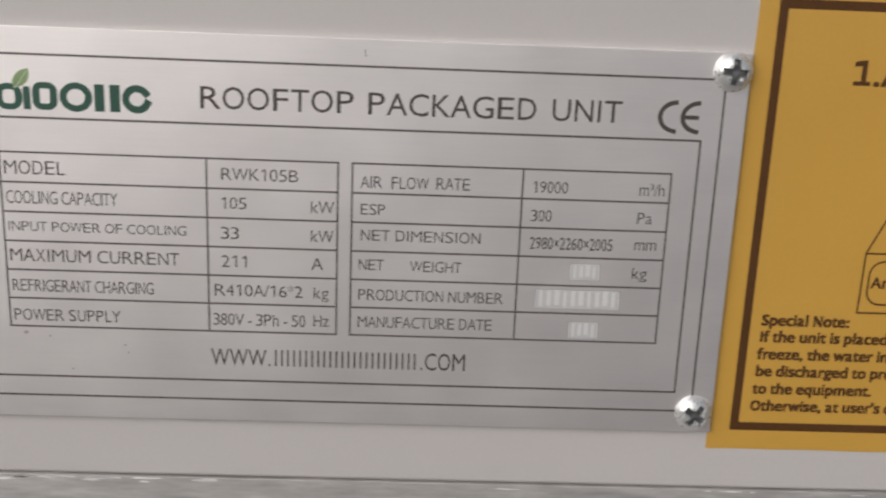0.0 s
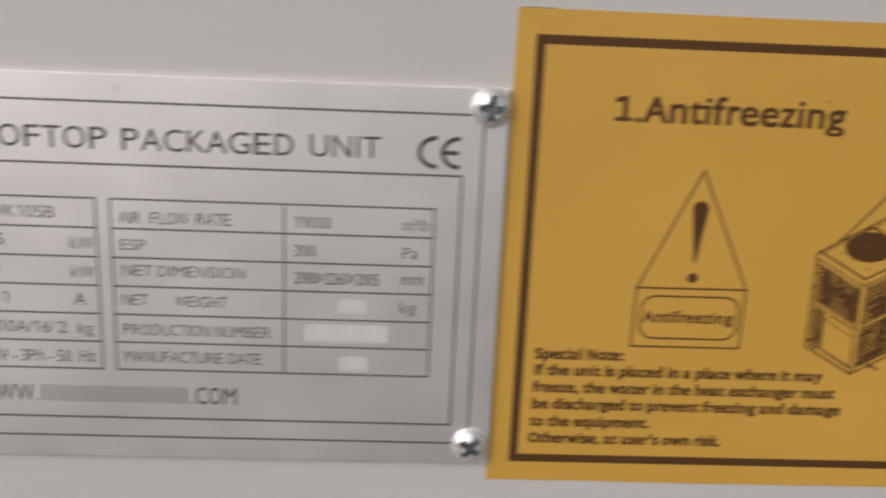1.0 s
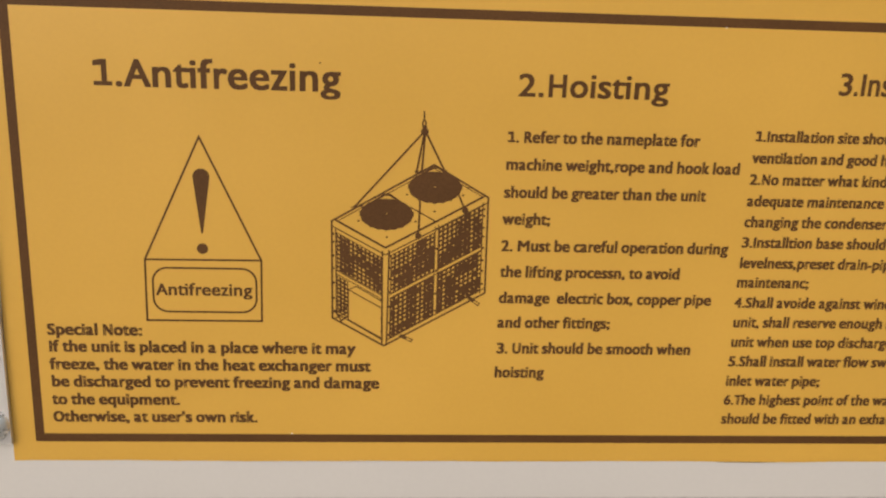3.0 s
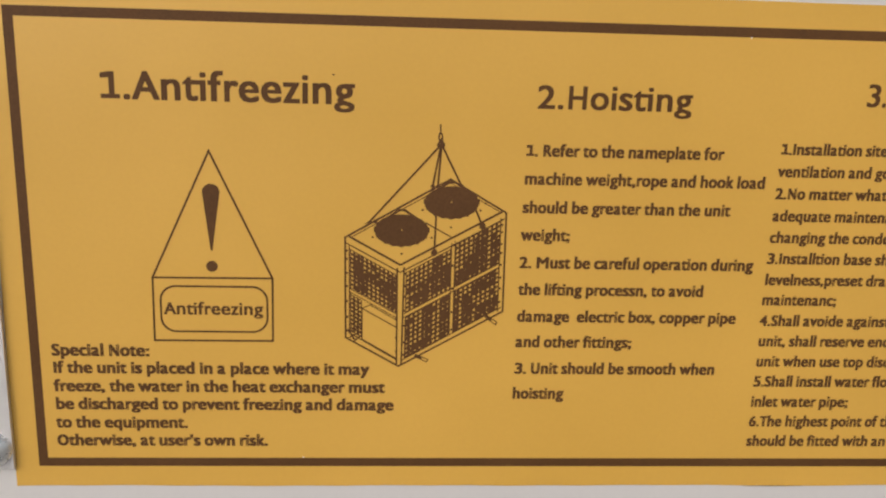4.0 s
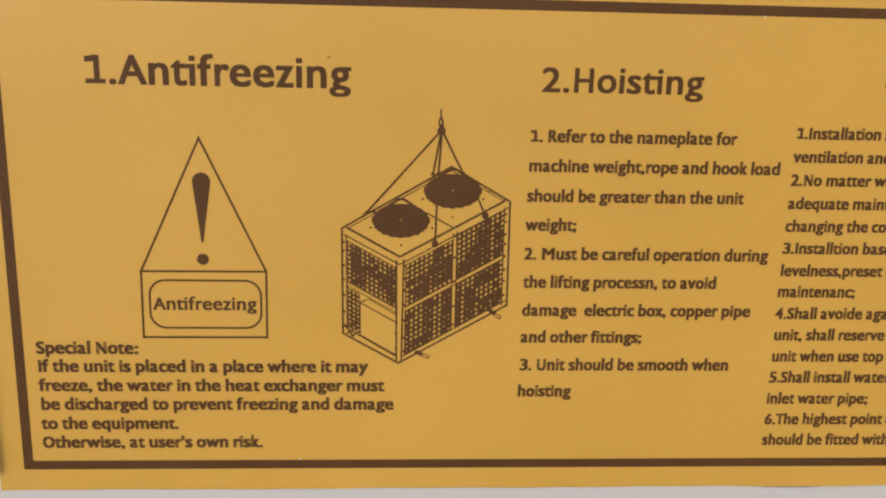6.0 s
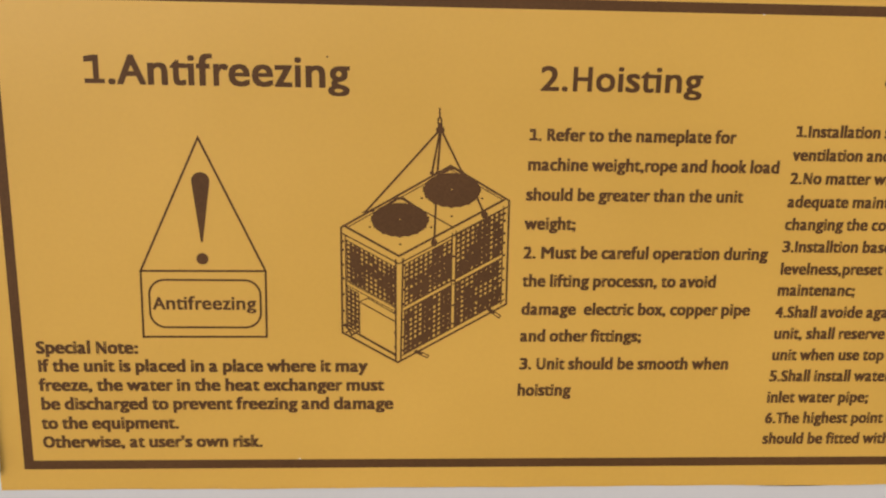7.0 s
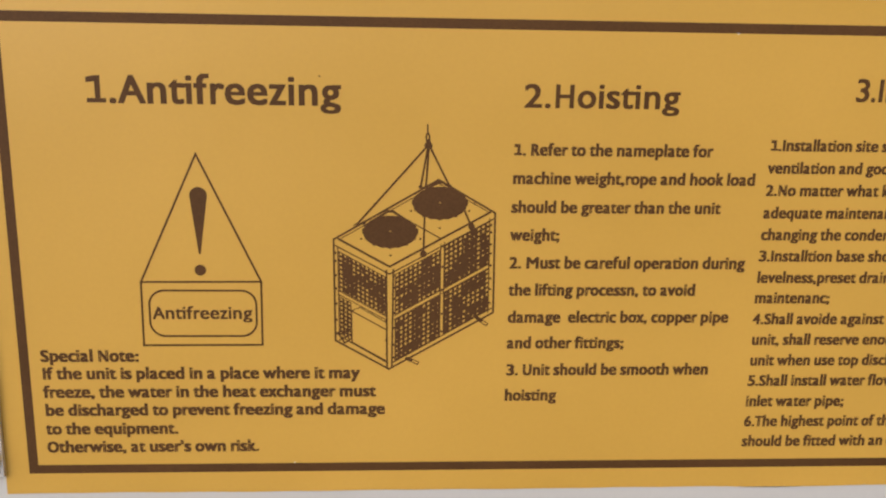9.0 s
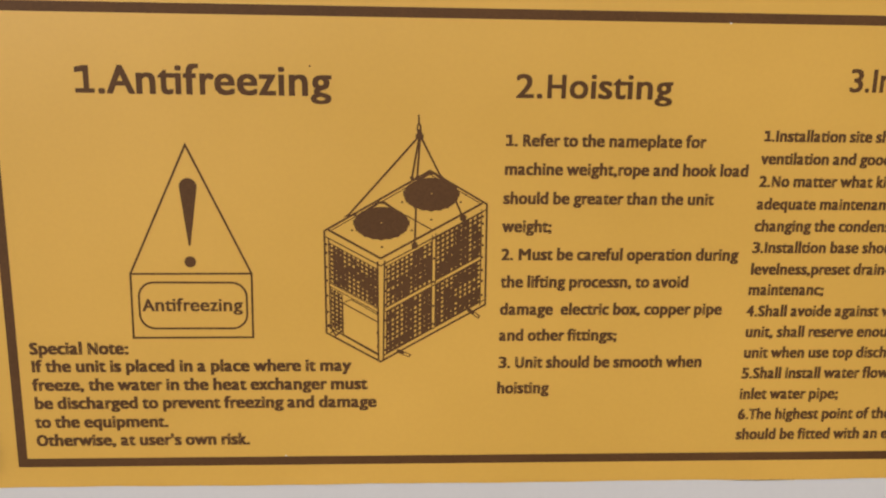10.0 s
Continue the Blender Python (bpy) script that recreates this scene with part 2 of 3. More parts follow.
tagged(part("ground", bm, M_CONCRETE, None), "dark grey concrete ground around the unit", "ground", kind="structure")

unit = thing("rooftop_unit", (0.29, 1.13, 0.0), "off-white powder-coated steel rooftop air conditioning cabinet with galvanised rail", "air conditioner")
UX0, UX1, UY0, UY1 = -1.49, 1.49, -1.13, 1.13
SEAM = Z0 - 0.0142


def panel(name, x0, x1, y0, y1, z0, z1, material=M_PANEL, bevel=0.0016, label=""):
    bm = bmesh.new()
    box(bm, x0, x1, y0, y1, z0, z1, bevel, 4)
    return part(name, bm, material, unit, label, smooth=False)


panel("front_panel", UX0 + 0.05, UX1 - 0.05, UY0, UY0 + 0.03, SEAM, 1.955, bevel=0.0010, label="off-white powder-coated panel with a folded lower edge")
panel("front_panel", UX0 + 0.05, UX1 - 0.05, UY0, UY0 + 0.03, 0.13, SEAM - 0.0610)
panel("middle_rail", UX0 + 0.05, UX1 - 0.05, UY0 - 0.0002, UY0 + 0.03, SEAM - 0.0604, SEAM - 0.00018, M_GALV, 0.0001, "scuffed galvanised steel rail")
for x in (UX0, UX1 - 0.05):
    for y in (UY0, UY1 - 0.05):
        panel("corner_post", x, x + 0.0494, y, y + 0.05, 0.13, 1.955, M_PANEL, 0.003)
panel("back_panel", UX0 + 0.05, UX1 - 0.05, UY1 - 0.03, UY1, 0.13, 1.955)
for x in (UX0, UX1 - 0.03):
    panel("side_panel", x, x + 0.03, UY0 + 0.0506, UY1 - 0.0506, 0.13, 1.955)
panel("top_cover", UX0, UX1, UY0, UY1, 1.9556, 2.005, M_PANEL, 0.004)
panel("base_frame", UX0, UX1, UY0, UY1, 0.0, 0.1294, M_GALV, 0.004, "galvanised steel base frame")

rngs = random.Random(11)
for i in range(26):
    bm = bmesh.new()
    x = -165 + 360 * rngs.random() if i > 9 else -158 + 42 * rngs.random()
    z, length, high = -14.75 - 0.9 * rngs.random() ** 2, 1.5 + 6 * rngs.random(), 0.12 + 0.3 * rngs.random()
    up = [(x + length * t, z + high * math.sin(math.pi * t) * (0.4 + 0.6 * rngs.random())) for t in (0, 0.2, 0.4, 0.6, 0.8, 1)]
    down = [(x + length * t, z - high * math.sin(math.pi * t) * (0.3 + 0.7 * rngs.random())) for t in (0.8, 0.6, 0.4, 0.2)]
    poly(bm, up + down, 0.0)
    ob = part("scuff", bm, M_EDGE, unit)
    ob.location = (-0.29, -1.13 - 0.00026, Z0)

# ---- nameplate ----
plate = thing("nameplate", (0, 0, Z0), "brushed metal rating plate with dark printed table, screwed to the panel", "nameplate")
PX0, PX1, PZ0, PZ1 = -164.6, -4.55, -0.2, 79.9
PY = -1.3 * MM           # face of the plate
INK = PY - 0.03 * MM
bm = bmesh.new()
box(bm, PX0 * MM, PX1 * MM, PY, 0.0, PZ0 * MM, PZ1 * MM, 0.07 * MM, 2)
part("plate", bm, M_PLATE, plate)


def rule(a, b, w=0.42, name="table_line", parent=plate):
    bm = bmesh.new()
    stroke(bm, a, b, w, INK - (0.003 * MM if a[0] == b[0] else 0.0))
    part(name, bm, M_ETCH, parent)


for x0, z0, x1, z1 in ((-159.9, 4.55, -9.2, 74.72), (-156.2, 8.82, -13.07, 62.52)):
    for a, b in (((x0, z0), (x1, z0)), ((x1, z0), (x1, z1)), ((x1, z1), (x0, z1)), ((x0, z1), (x0, z0))):
        rule(a, b, 0.40, "border_line")
for xs in ((-151.2, -110.85, -84.85), (-82.0, -47.95, -18.2)):
    bm = bmesh.new()
    path(bm, [(xs[0], 19.66), (xs[2], 19.66), (xs[2], 55.68), (xs[0], 55.68)], 0.35, INK, closed=True)
    tab = part("table_outline", bm, M_ETCH, plate)
    rule((xs[1], 19.66), (xs[1], 55.68), 0.35, "table_line", tab)
    for i in range(1, 6):
        z = 19.66 + i * (55.68 - 19.66) / 6
        rule((xs[0], z), (xs[2], z), 0.35, "table_line", tab)


def P(text, x0, x1, z, cap, stem=0.122, name="text_line"):
    bm = bmesh.new()
    pad = 0.05 * cap
    letters(bm, text, x0 - pad, x1 + pad, z, cap, INK, stem, GROTESQUE)
    part(name, bm, M_ETCH, plate)


def title(text, x0, x1, z, cap, stem):
    """A word of the plate's title, in single capitals under the first."""
    first, pad = None, 0.05 * cap
    x0, unit = x0 - pad, (x1 - x0 + 2 * pad) / span(text, GROTESQUE)
    for i, c in enumerate(text):
        bm = bmesh.new()
        a = x0 + unit * span(text[:i], GROTESQUE)
        letters(bm, c, a, a + unit * span(c, GROTESQUE), z, cap, INK, stem, GROTESQUE)
        ob = part("letter" if first else "heading", bm, M_ETCH, first or plate)
        first = first or ob


title("ROOFTOP", -112.0, -81.8, 65.5, 4.3, 0.134)
title("PACKAGED", -79.35, -46.0, 65.45, 4.3, 0.134)
title("UNIT", -43.2, -29.3, 65.5, 4.3, 0.134)
P("MODEL", -150.48, -138.58, 51.3, 2.7)
P("COOLING CAPACITY", -150.34, -128.66, 45.35, 2.6)
P("INPUT POWER OF COOLING", -150.39, -115.05, 39.75, 1.95)
P("MAXIMUM CURRENT", -150.49, -116.69, 33.45, 2.6)
P("REFRIGERANT CHARGING", -150.35, -122.01, 27.15, 2.5)
P("POWER SUPPLY", -150.43, -129.0, 20.9, 2.45)
P("RWK105B", -108.08, -92.66, 51.45, 2.4)
P("105", -108.18, -103.01, 45.6, 2.35)
P("kW", -90.27, -85.64, 45.25, 2.45)
P("33", -108.17, -104.55, 39.37, 2.45)
P("kW", -90.24, -85.68, 39.25, 2.45)
P("211", -108.15, -102.56, 33.47, 2.45)
P("A", -89.86, -87.79, 33.43, 2.5)
P("R410A/16*2", -109.75, -91.79, 27.35, 2.45)
P("kg", -89.59, -86.35, 27.28, 2.4)
P("380V - 3Ph - 50", -109.98, -91.18, 21.05, 2.5)
P("Hz", -89.55, -86.41, 21.22, 2.5)
P("AIR", -80.19, -76.13, 50.8, 2.4)
P("FLOW", -74.21, -66.87, 50.8, 2.4)
P("RATE", -65.29, -58.49, 50.9, 2.4)
P("ESP", -80.31, -75.32, 45.3, 2.2)
P("NET DIMENSION", -80.21, -55.81, 39.95, 2.25)
P("NET", -80.45, -75.38, 33.75, 2.25)
P("WEIGHT", -69.84, -59.56, 33.65, 2.25)
P("PRODUCTION NUMBER", -80.45, -50.75, 27.3, 2.35)
P("MANUFACTURE DATE", -80.46, -52.67, 21.4, 2.4)
P("19000", -45.88, -38.81, 50.95, 2.35)
P("300", -45.86, -41.73, 45.07, 2.35)
P("2980\u00d72260\u00d72005", -45.74, -28.95, 39.3, 2.45, 0.15)
P("m\u00b3/h", -24.4, -19.23, 51.03, 2.4)
P("Pa", -24.34, -21.33, 45.17, 2.35)
P("mm", -24.43, -19.89, 39.6, 2.45)
P("kg", -24.49, -21.2, 33.56, 2.3)
P("WWW.", -110.49, -98.19, 12.2, 3.6)
P(".COM", -67.29, -57.79, 12.25, 3.75)
# the maker's name in the web address, as upright bars
for i in range(24):
    bm = bmesh.new()
    a = -97.25 + i * 1.255
    stroke(bm, (a, 12.45), (a, 15.7), 0.36, INK)
    part("name_bar", bm, M_ETCH, plate)
# conformity mark
bm = bmesh.new()
for cx, extra in ((-18.3, False), (-13.8, True)):
    path(bm, arc(cx, 67.1, 3.3, 2.85, 96, 264, 18), 0.9, INK)
    if extra:
        stroke(bm, (cx - 3.1, 67.1), (cx - 0.5, 67.1), 0.82, INK - 0.004 * MM)
part("conformity_mark", bm, M_ETCH, plate)
# pale stamped fields that cannot be read
for x0, x1, z0, z1, n in ((-37.2, -31.1, 32.9, 36.3, 4), (-44.0, -26.5, 26.7, 30.7, 10), (-36.7, -30.5, 20.2, 23.8, 4)):
    bm = bmesh.new()
    poly(bm, [(x0, z0), (x1, z0), (x1, z1), (x0, z1)], PY - 0.012 * MM)
    patch = part("stamped_patch", bm, M_STAMP, plate, "pale rubbed stamping patch")
    step = (x1 - x0 - 0.8) / n
    for i in range(n):
        bm = bmesh.new()
        a = x0 + 0.4 + step * (i + 0.45)
        stroke(bm, (a, z0 + 0.7 + 0.3 * (i % 3)), (a, z1 - 0.5 - 0.2 * (i % 2)), step * (0.42 + 0.12 * (i % 3)), INK)
        part("stamp_bar", bm, M_STAMP_INK, patch)
# emblem in plain shapes
bm = bmesh.new()
poly(bm, arc(-145.08, 68.0, 0.6, 0.6, 0, 340, 17), INK + 0.01 * MM)
emblem = part("emblem", bm, M_GREEN, plate, "dark green emblem of plain shapes with a leaf")


def ring(cx, cz, rx, rz, w, name="emblem_ring"):
    bm = bmesh.new()
    n = 36
    out, inn = arc(cx, cz, rx, rz, 0, 360, n), arc(cx, cz, rx - w, rz - w * 0.9, 0, 360, n)
    for i in range(n):
        poly(bm, [out[i], out[i + 1], inn[i + 1], inn[i]], INK)
    part(name, bm, M_GREEN, emblem)


def bar(x0, x1, z0, z1):
    bm = bmesh.new()
    poly(bm, [(x0, z0), (x1, z0), (x1, z1), (x0, z1)], INK - 0.005 * MM)
    part("emblem_bar", bm, M_GREEN, emblem)


def block(cx, cz, rx, rz, w, r):
    """A green rounded block with an opening."""
    bm = bmesh.new()

    def outline(hx, hz, q):
        return [p for sx, sz, a0 in ((1, 1, 0), (-1, 1, 90), (-1, -1, 180), (1, -1, 270))
                for p in arc(cx + sx * (hx - q), cz + sz * (hz - q), q, q, a0, a0 + 90, 7)]

    out, inn = outline(rx, rz, r), outline(rx - w, rz - w * 0.85, max(0.25, r - w))
    for i in range(len(out)):
        j = (i + 1) % len(out)
        poly(bm, [out[i], out[j], inn[j], inn[i]], INK)
    part("emblem_block", bm, M_GREEN, emblem)


block(-154.6, 66.8, 2.9, 2.7, 1.45, 1.2)
block(-148.5, 66.5, 2.6, 2.55, 1.4, 2.2)
bar(-145.75, -144.4, 64.1, 68.4)
block(-141.6, 66.8, 2.4, 2.68, 1.45, 1.8)
ring(-135.65, 66.78, 3.15, 2.85, 1.4)
bar(-132.1, -130.2, 64.15, 69.4)
bar(-129.15, -127.2, 64.15, 69.4)
bm = bmesh.new()
path(bm, arc(-123.95, 66.78, 2.15, 2.05, 35, 338, 26), 1.4, INK)
part("emblem_arc", bm, M_GREEN, emblem)
bm = bmesh.new()
leaf = [(x - 1.1, z - 0.25) for x, z in ((-146.4, 68.4), (-146.6, 69.7), (-146.0, 71.0), (-144.9, 71.9), (-143.4, 72.3), (-143.3, 71.0), (-143.8, 69.7), (-144.7, 68.9))]
poly(bm, leaf, INK - 0.01 * MM)
bm2 = bmesh.new()
path(bm2, [(-147.3, 68.1), (-146.3, 69.4), (-145.0, 71.3)], 0.14, INK - 0.02 * MM)
part("leaf_vein", bm2, M_STAMP, part("leaf", bm, M_LEAF, emblem, "light green leaf"))


def screw(x, z, turn, label):
    """A domed cross-head screw: a turned head with a steep drive recess, coloured darker for its shade."""
    R, rise = 3.95 * MM, 2.35 * MM
    rings, seg = 52, 144

    def clamp(v):
        return max(0.0, min(1.0, v))

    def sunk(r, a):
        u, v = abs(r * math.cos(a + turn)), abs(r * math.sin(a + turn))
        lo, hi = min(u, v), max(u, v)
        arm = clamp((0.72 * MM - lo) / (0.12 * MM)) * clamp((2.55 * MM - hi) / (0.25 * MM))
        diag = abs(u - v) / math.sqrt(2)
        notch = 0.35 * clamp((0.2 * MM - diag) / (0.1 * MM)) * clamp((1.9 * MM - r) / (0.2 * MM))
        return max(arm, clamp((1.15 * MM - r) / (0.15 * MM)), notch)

    grid, cut = [], []
    for i in range(rings + 1):
        r = R * max(i / rings, 0.004)
        grid.append([])
        cut.append([])
        for j in range(seg):
            a = 2 * math.pi * j / seg
            c = sunk(r, a)
            h = max(0.1 * MM, rise * (1 - (r / R) ** 2.5) ** 0.74 - c * (1.9 - 0.5 * r / (2.35 * MM)) * MM) if i < rings else 0.0
            grid[-1].append((r * math.cos(a), -h, r * math.sin(a)))
            cut[-1].append(c)
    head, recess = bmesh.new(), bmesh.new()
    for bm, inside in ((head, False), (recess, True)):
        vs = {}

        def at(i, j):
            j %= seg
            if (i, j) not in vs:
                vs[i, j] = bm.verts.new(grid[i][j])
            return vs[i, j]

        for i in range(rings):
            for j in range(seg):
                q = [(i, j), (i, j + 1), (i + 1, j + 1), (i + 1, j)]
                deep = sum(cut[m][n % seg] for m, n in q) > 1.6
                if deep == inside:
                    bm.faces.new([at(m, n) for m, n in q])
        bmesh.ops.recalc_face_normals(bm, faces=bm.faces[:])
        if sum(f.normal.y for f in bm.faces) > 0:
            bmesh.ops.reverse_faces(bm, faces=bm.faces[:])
        for e in bm.edges:
            e.smooth = len(e.link_faces) != 2 or e.calc_face_angle(0.0) < 0.6
    ob = thing("screw", (x * MM, PY, Z0 + z * MM), label, "screw", "screws of the nameplate")
    part("head", head, M_SCREW, ob, smooth=True)
    part("drive_recess", recess, M_RECESS, ob, "cross recess, its shade painted in as dark grey", smooth=True)


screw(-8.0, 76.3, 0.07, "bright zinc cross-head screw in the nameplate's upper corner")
screw(-8.6, 4.2, 0.62, "bright zinc cross-head screw in the nameplate's lower corner, recess shaded by its colour")

# ---- warning sticker ----
sticker = thing("warning_sticker", (0, 0, Z0), "amber vinyl instruction sticker with brown print beside the nameplate", "sticker")
SY = -0.16 * MM
SINK = SY - 0.03 * MM
SX1 = 232.0


def sheet_left(z):
    return -4.72 + (z + 4.4) / 99.8 * 0.9


bm = bmesh.new()
cols = [i / 120 for i in range(121)]
levels = [-4.45, -4.1, -3.4, -2.4, -1.2, 0.0] + [91.2 * (i + 1) / 12 for i in range(12)] + [92.4, 93.4, 94.3, 95.0, 95.4]
front = []
for z in levels:
    row = []
    for c in cols:
        x = sheet_left(z) + c * (SX1 - sheet_left(z))
        lift = 0.16 * math.exp(-((x - 156) / 7) ** 2) + 0.10 * math.exp(-((x - 168) / 5) ** 2) + 0.1 * math.exp(-((x - 60) / 20) ** 2)
        k = max(0.0, (-1.0 - z) / 3.45) ** 1.5
        wave = 0.10 * math.sin(x * 0.11) + 0.06 * math.sin(x * 0.37 + 1)
        if z > 92:
            lift += 0.16 * math.exp(-((x + 1) / 5.0) ** 2)
            k = ((z - 92) / 3.4) ** 1.5
        edge = wave if z < -4.0 else (0.12 * math.sin(x * 0.05 + 2) if z > 95 else 0.0)
        row.append(bm.verts.new((x * MM, SY - lift * k * MM, (z + edge * 0.6) * MM)))
    front.append(row)
for a, b in zip(front, front[1:]):
    for i in range(len(cols) - 1):
        bm.faces.new((a[i], a[i + 1], b[i + 1], b[i]))
rim = [e for e in bm.edges if e.is_boundary]
made = bmesh.ops.extrude_edge_only(bm, edges=rim)["geom"]
for v in made:
    if isinstance(v, bmesh.types.BMVert):
        v.co.y += 0.12 * MM
part("sheet", bm, M_VINYL, sticker)

# dark lines along two stretches of the sheet's edge; the lower paints its shadow
for x0, x1, z, w in ((-3.7, 3.6, 95.5, 0.28), (145.5, 158.5, -4.62, 0.2)):
    bm = bmesh.new()
    n = 14
    up = [(x0 + (x1 - x0) * i / n, z + w * 0.5 * (0.35 + 0.65 * math.sin(math.pi * i / n)) * (0.8 + 0.4 * noise.noise(Vector((i * 0.7, z, 0.0))))) for i in range(n + 1)]
    poly(bm, up + [(x, 2 * z - q) for x, q in reversed(up)], SY - 0.02 * MM)
    part("mark_shade_line", bm, M_MARK_SHADE, sticker, "dark line on the sheet's edge, the lower one painting its shadow")

BW = 1.85
for x0, x1, z0, z1 in ((0, SX1 - 5, 0, BW), (0, SX1 - 5, 90.6 - BW, 90.6), (0, BW, BW, 90.6 - BW), (SX1 - 5 - BW, SX1 - 5, BW, 90.6 - BW)):
    bm = bmesh.new()
    poly(bm, [(x0, z0), (x1, z0), (x1, z1), (x0, z1)], SINK)
    part("frame_bar", bm, M_INK, sticker, "thick brown printed frame")


def S(text, x0, x1, z, cap, stem=0.262, name="text_line", upto=None, parent=sticker):
    bm = bmesh.new()
    letters(bm, text, x0, x1, z, cap, SINK, stem, HUMAN, upto)
    part(name, bm, M_INK, parent)


def heading(text, x0, x1, z, cap, stem, upto=None):
    """A heading of single characters under the first."""
    first, unit = None, (x1 - x0) / span(upto or text, HUMAN)
    for i, c in enumerate(text):
        bm = bmesh.new()
        a = x0 + unit * span(text[:i], HUMAN)
        letters(bm, c, a, a + unit * span(c, HUMAN), z, cap, SINK, stem)
        if text[i:i + 2] == "ti":
            b, top = a + unit * span(c, HUMAN), z + cap * 0.745
            poly(bm, [(b - unit * 60, top - stem * cap * 0.78), (b + unit * 90, top - stem * cap * 0.78), (b + unit * 90, top), (b - unit * 60, top)], SINK - 0.015 * MM)
        ob = part("letter" if first else "heading", bm, M_INK, first or sticker)
        first = first or ob


heading("1.Antifreezing", 15.9, 62.5, 74.45, 4.95, 0.205)
heading("2.Hoisting", 96.5, 126.2, 74.55, 4.25, 0.20)
heading("3.Install", 160.0, 172.7, 76.4, 4.2, 0.19, "3.Inst")
S("Special Note:", 4.1, 23.0, 23.95, 2.3, 0.275)
S("If the unit is placed in a place where it may", 4.1, 65.9, 20.3, 2.25, 0.275)
S("freeze, the water in the heat exchanger must", 4.1, 69.1, 16.4, 2.25, 0.275)
S("be discharged to prevent freezing and damage", 4.1, 71.0, 12.55, 2.25, 0.275)
S("to the equipment.", 4.0, 29.9, 8.55, 2.25, 0.275)
S("Otherwise, at user's own risk.", 3.9, 45.8, 4.63, 2.25, 0.275)
S("1. Refer to the nameplate for", 95.0, 133.4, 65.45, 2.15)
S("machine weight,rope and hook load", 95.0, 142.3, 59.95, 2.15)
S("should be greater than the unit", 95.0, 135.9, 54.3, 2.15)
S("weight;", 95.0, 104.7, 48.75, 2.2)
S("2. Must be careful operation during", 95.0, 141.8, 43.15, 2.2)
S("the lifting processn, to avoid", 95.1, 132.4, 37.6, 2.2)
S("damage  electric box, copper pipe", 95.1, 139.6, 31.97, 2.2)
S("and other fittings;", 95.1, 118.8, 26.55, 2.2)
S("3. Unit should be smooth when", 95.2, 136.5, 20.8, 2.25)
S("hoisting", 95.0, 105.5, 15.31, 2.25)
S("1.Installation site should be", 144.5, 174.9, 66.8, 2.05, 0.262, upto="1.Installation site should")
S("ventilation and good heat d", 144.5, 176.6, 62.4, 2.05, 0.262, upto="ventilation and good heat")
S("2.No matter what kind of en", 144.5, 176.4, 57.98, 2.08, 0.262, upto="2.No matter what kind of")
S("adequate maintenance space", 144.5, 173.2, 53.5, 2.08, 0.262, upto="adequate maintenance")
S("changing the condenser and", 144.5, 174.5, 49.1, 2.1, 0.262, upto="changing the condenser")
S("3.Installtion base should has", 144.5, 175.1, 44.75, 2.1, 0.262, upto="3.Installtion base should")
S("levelness,preset drain-pipe an", 144.6, 178.3, 40.3, 2.12, 0.262, upto="levelness,preset drain-pipe")
S("maintenanc;", 144.5, 160.0, 36.05, 2.15, 0.262)
S("4.Shall avoide against wind wh", 144.6, 178.6, 31.6, 2.15, 0.262, upto="4.Shall avoide against wind")
S("unit, shall reserve enough space", 144.8, 177.3, 27.2, 2.15, 0.262, upto="unit, shall reserve enough")
S("unit when use top discharge uni", 144.9, 180.2, 22.75, 2.15, 0.262, upto="unit when use top discharge")
S("5.Shall install water flow switch a", 144.9, 184.4, 18.3, 2.2, 0.262, upto="5.Shall install water flow switch")
S("inlet water pipe;", 144.9, 165.7, 13.76, 2.2, 0.262)
S("6.The highest point of the water s", 145.0, 185.4, 9.3, 2.2, 0.262, upto="6.The highest point of the water")
S("should be fitted with an exhaust d", 145.0, 185.7, 4.8, 2.2, 0.262, upto="should be fitted with an exhaust")

# warning symbol
LW = 0.40
bm = bmesh.new()
path(bm, [(24.15, 40.2), (35.5, 65.1), (47.0, 40.3)], LW, SINK)
symbol = part("warning_triangle", bm, M_INK, sticker, "printed warning triangle standing on a box")
bm = bmesh.new()
path(bm, [(24.15, 40.2), (47.0, 40.3), (46.95, 27.35), (24.05, 27.3)], LW, SINK, closed=True)
part("box_outline", bm, M_INK, symbol)
bm = bmesh.new()
rx0, rx1, rz0, rz1, rr = 25.5, 45.95, 29.2, 38.5, 2.9
path(bm, arc(rx1 - rr, rz1 - rr, rr, rr, 0, 90, 8) + arc(rx0 + rr, rz1 - rr, rr, rr, 90, 180, 8)
     + arc(rx0 + rr, rz0 + rr, rr, rr, 180, 270, 8) + arc(rx1 - rr, rz0 + rr, rr, rr, 270, 360, 8), LW, SINK, closed=True)
part("caption_outline", bm, M_INK, symbol)
bm = bmesh.new()
poly(bm, [(35.35, 45.8), (35.7, 45.8)] + arc(35.67, 57.2, 1.65, 1.65, 0, 180, 14), SINK)
poly(bm, arc(35.5, 42.6, 1.1, 1.1, 0, 345, 23), SINK)
part("exclamation_mark", bm, M_INK, symbol)
S("Antifreezing", 26.1, 45.1, 32.75, 2.35, 0.215, "caption", parent=symbol)

# line drawing of a lifted unit
LEFT = ((60.95, 48.8), (71.3, 42.95), (71.75, 22.2), (61.2, 28.25))
RIGHT = ((72.1, 42.95), (91.9, 54.2), (92.15, 34.05), (72.1, 22.2))


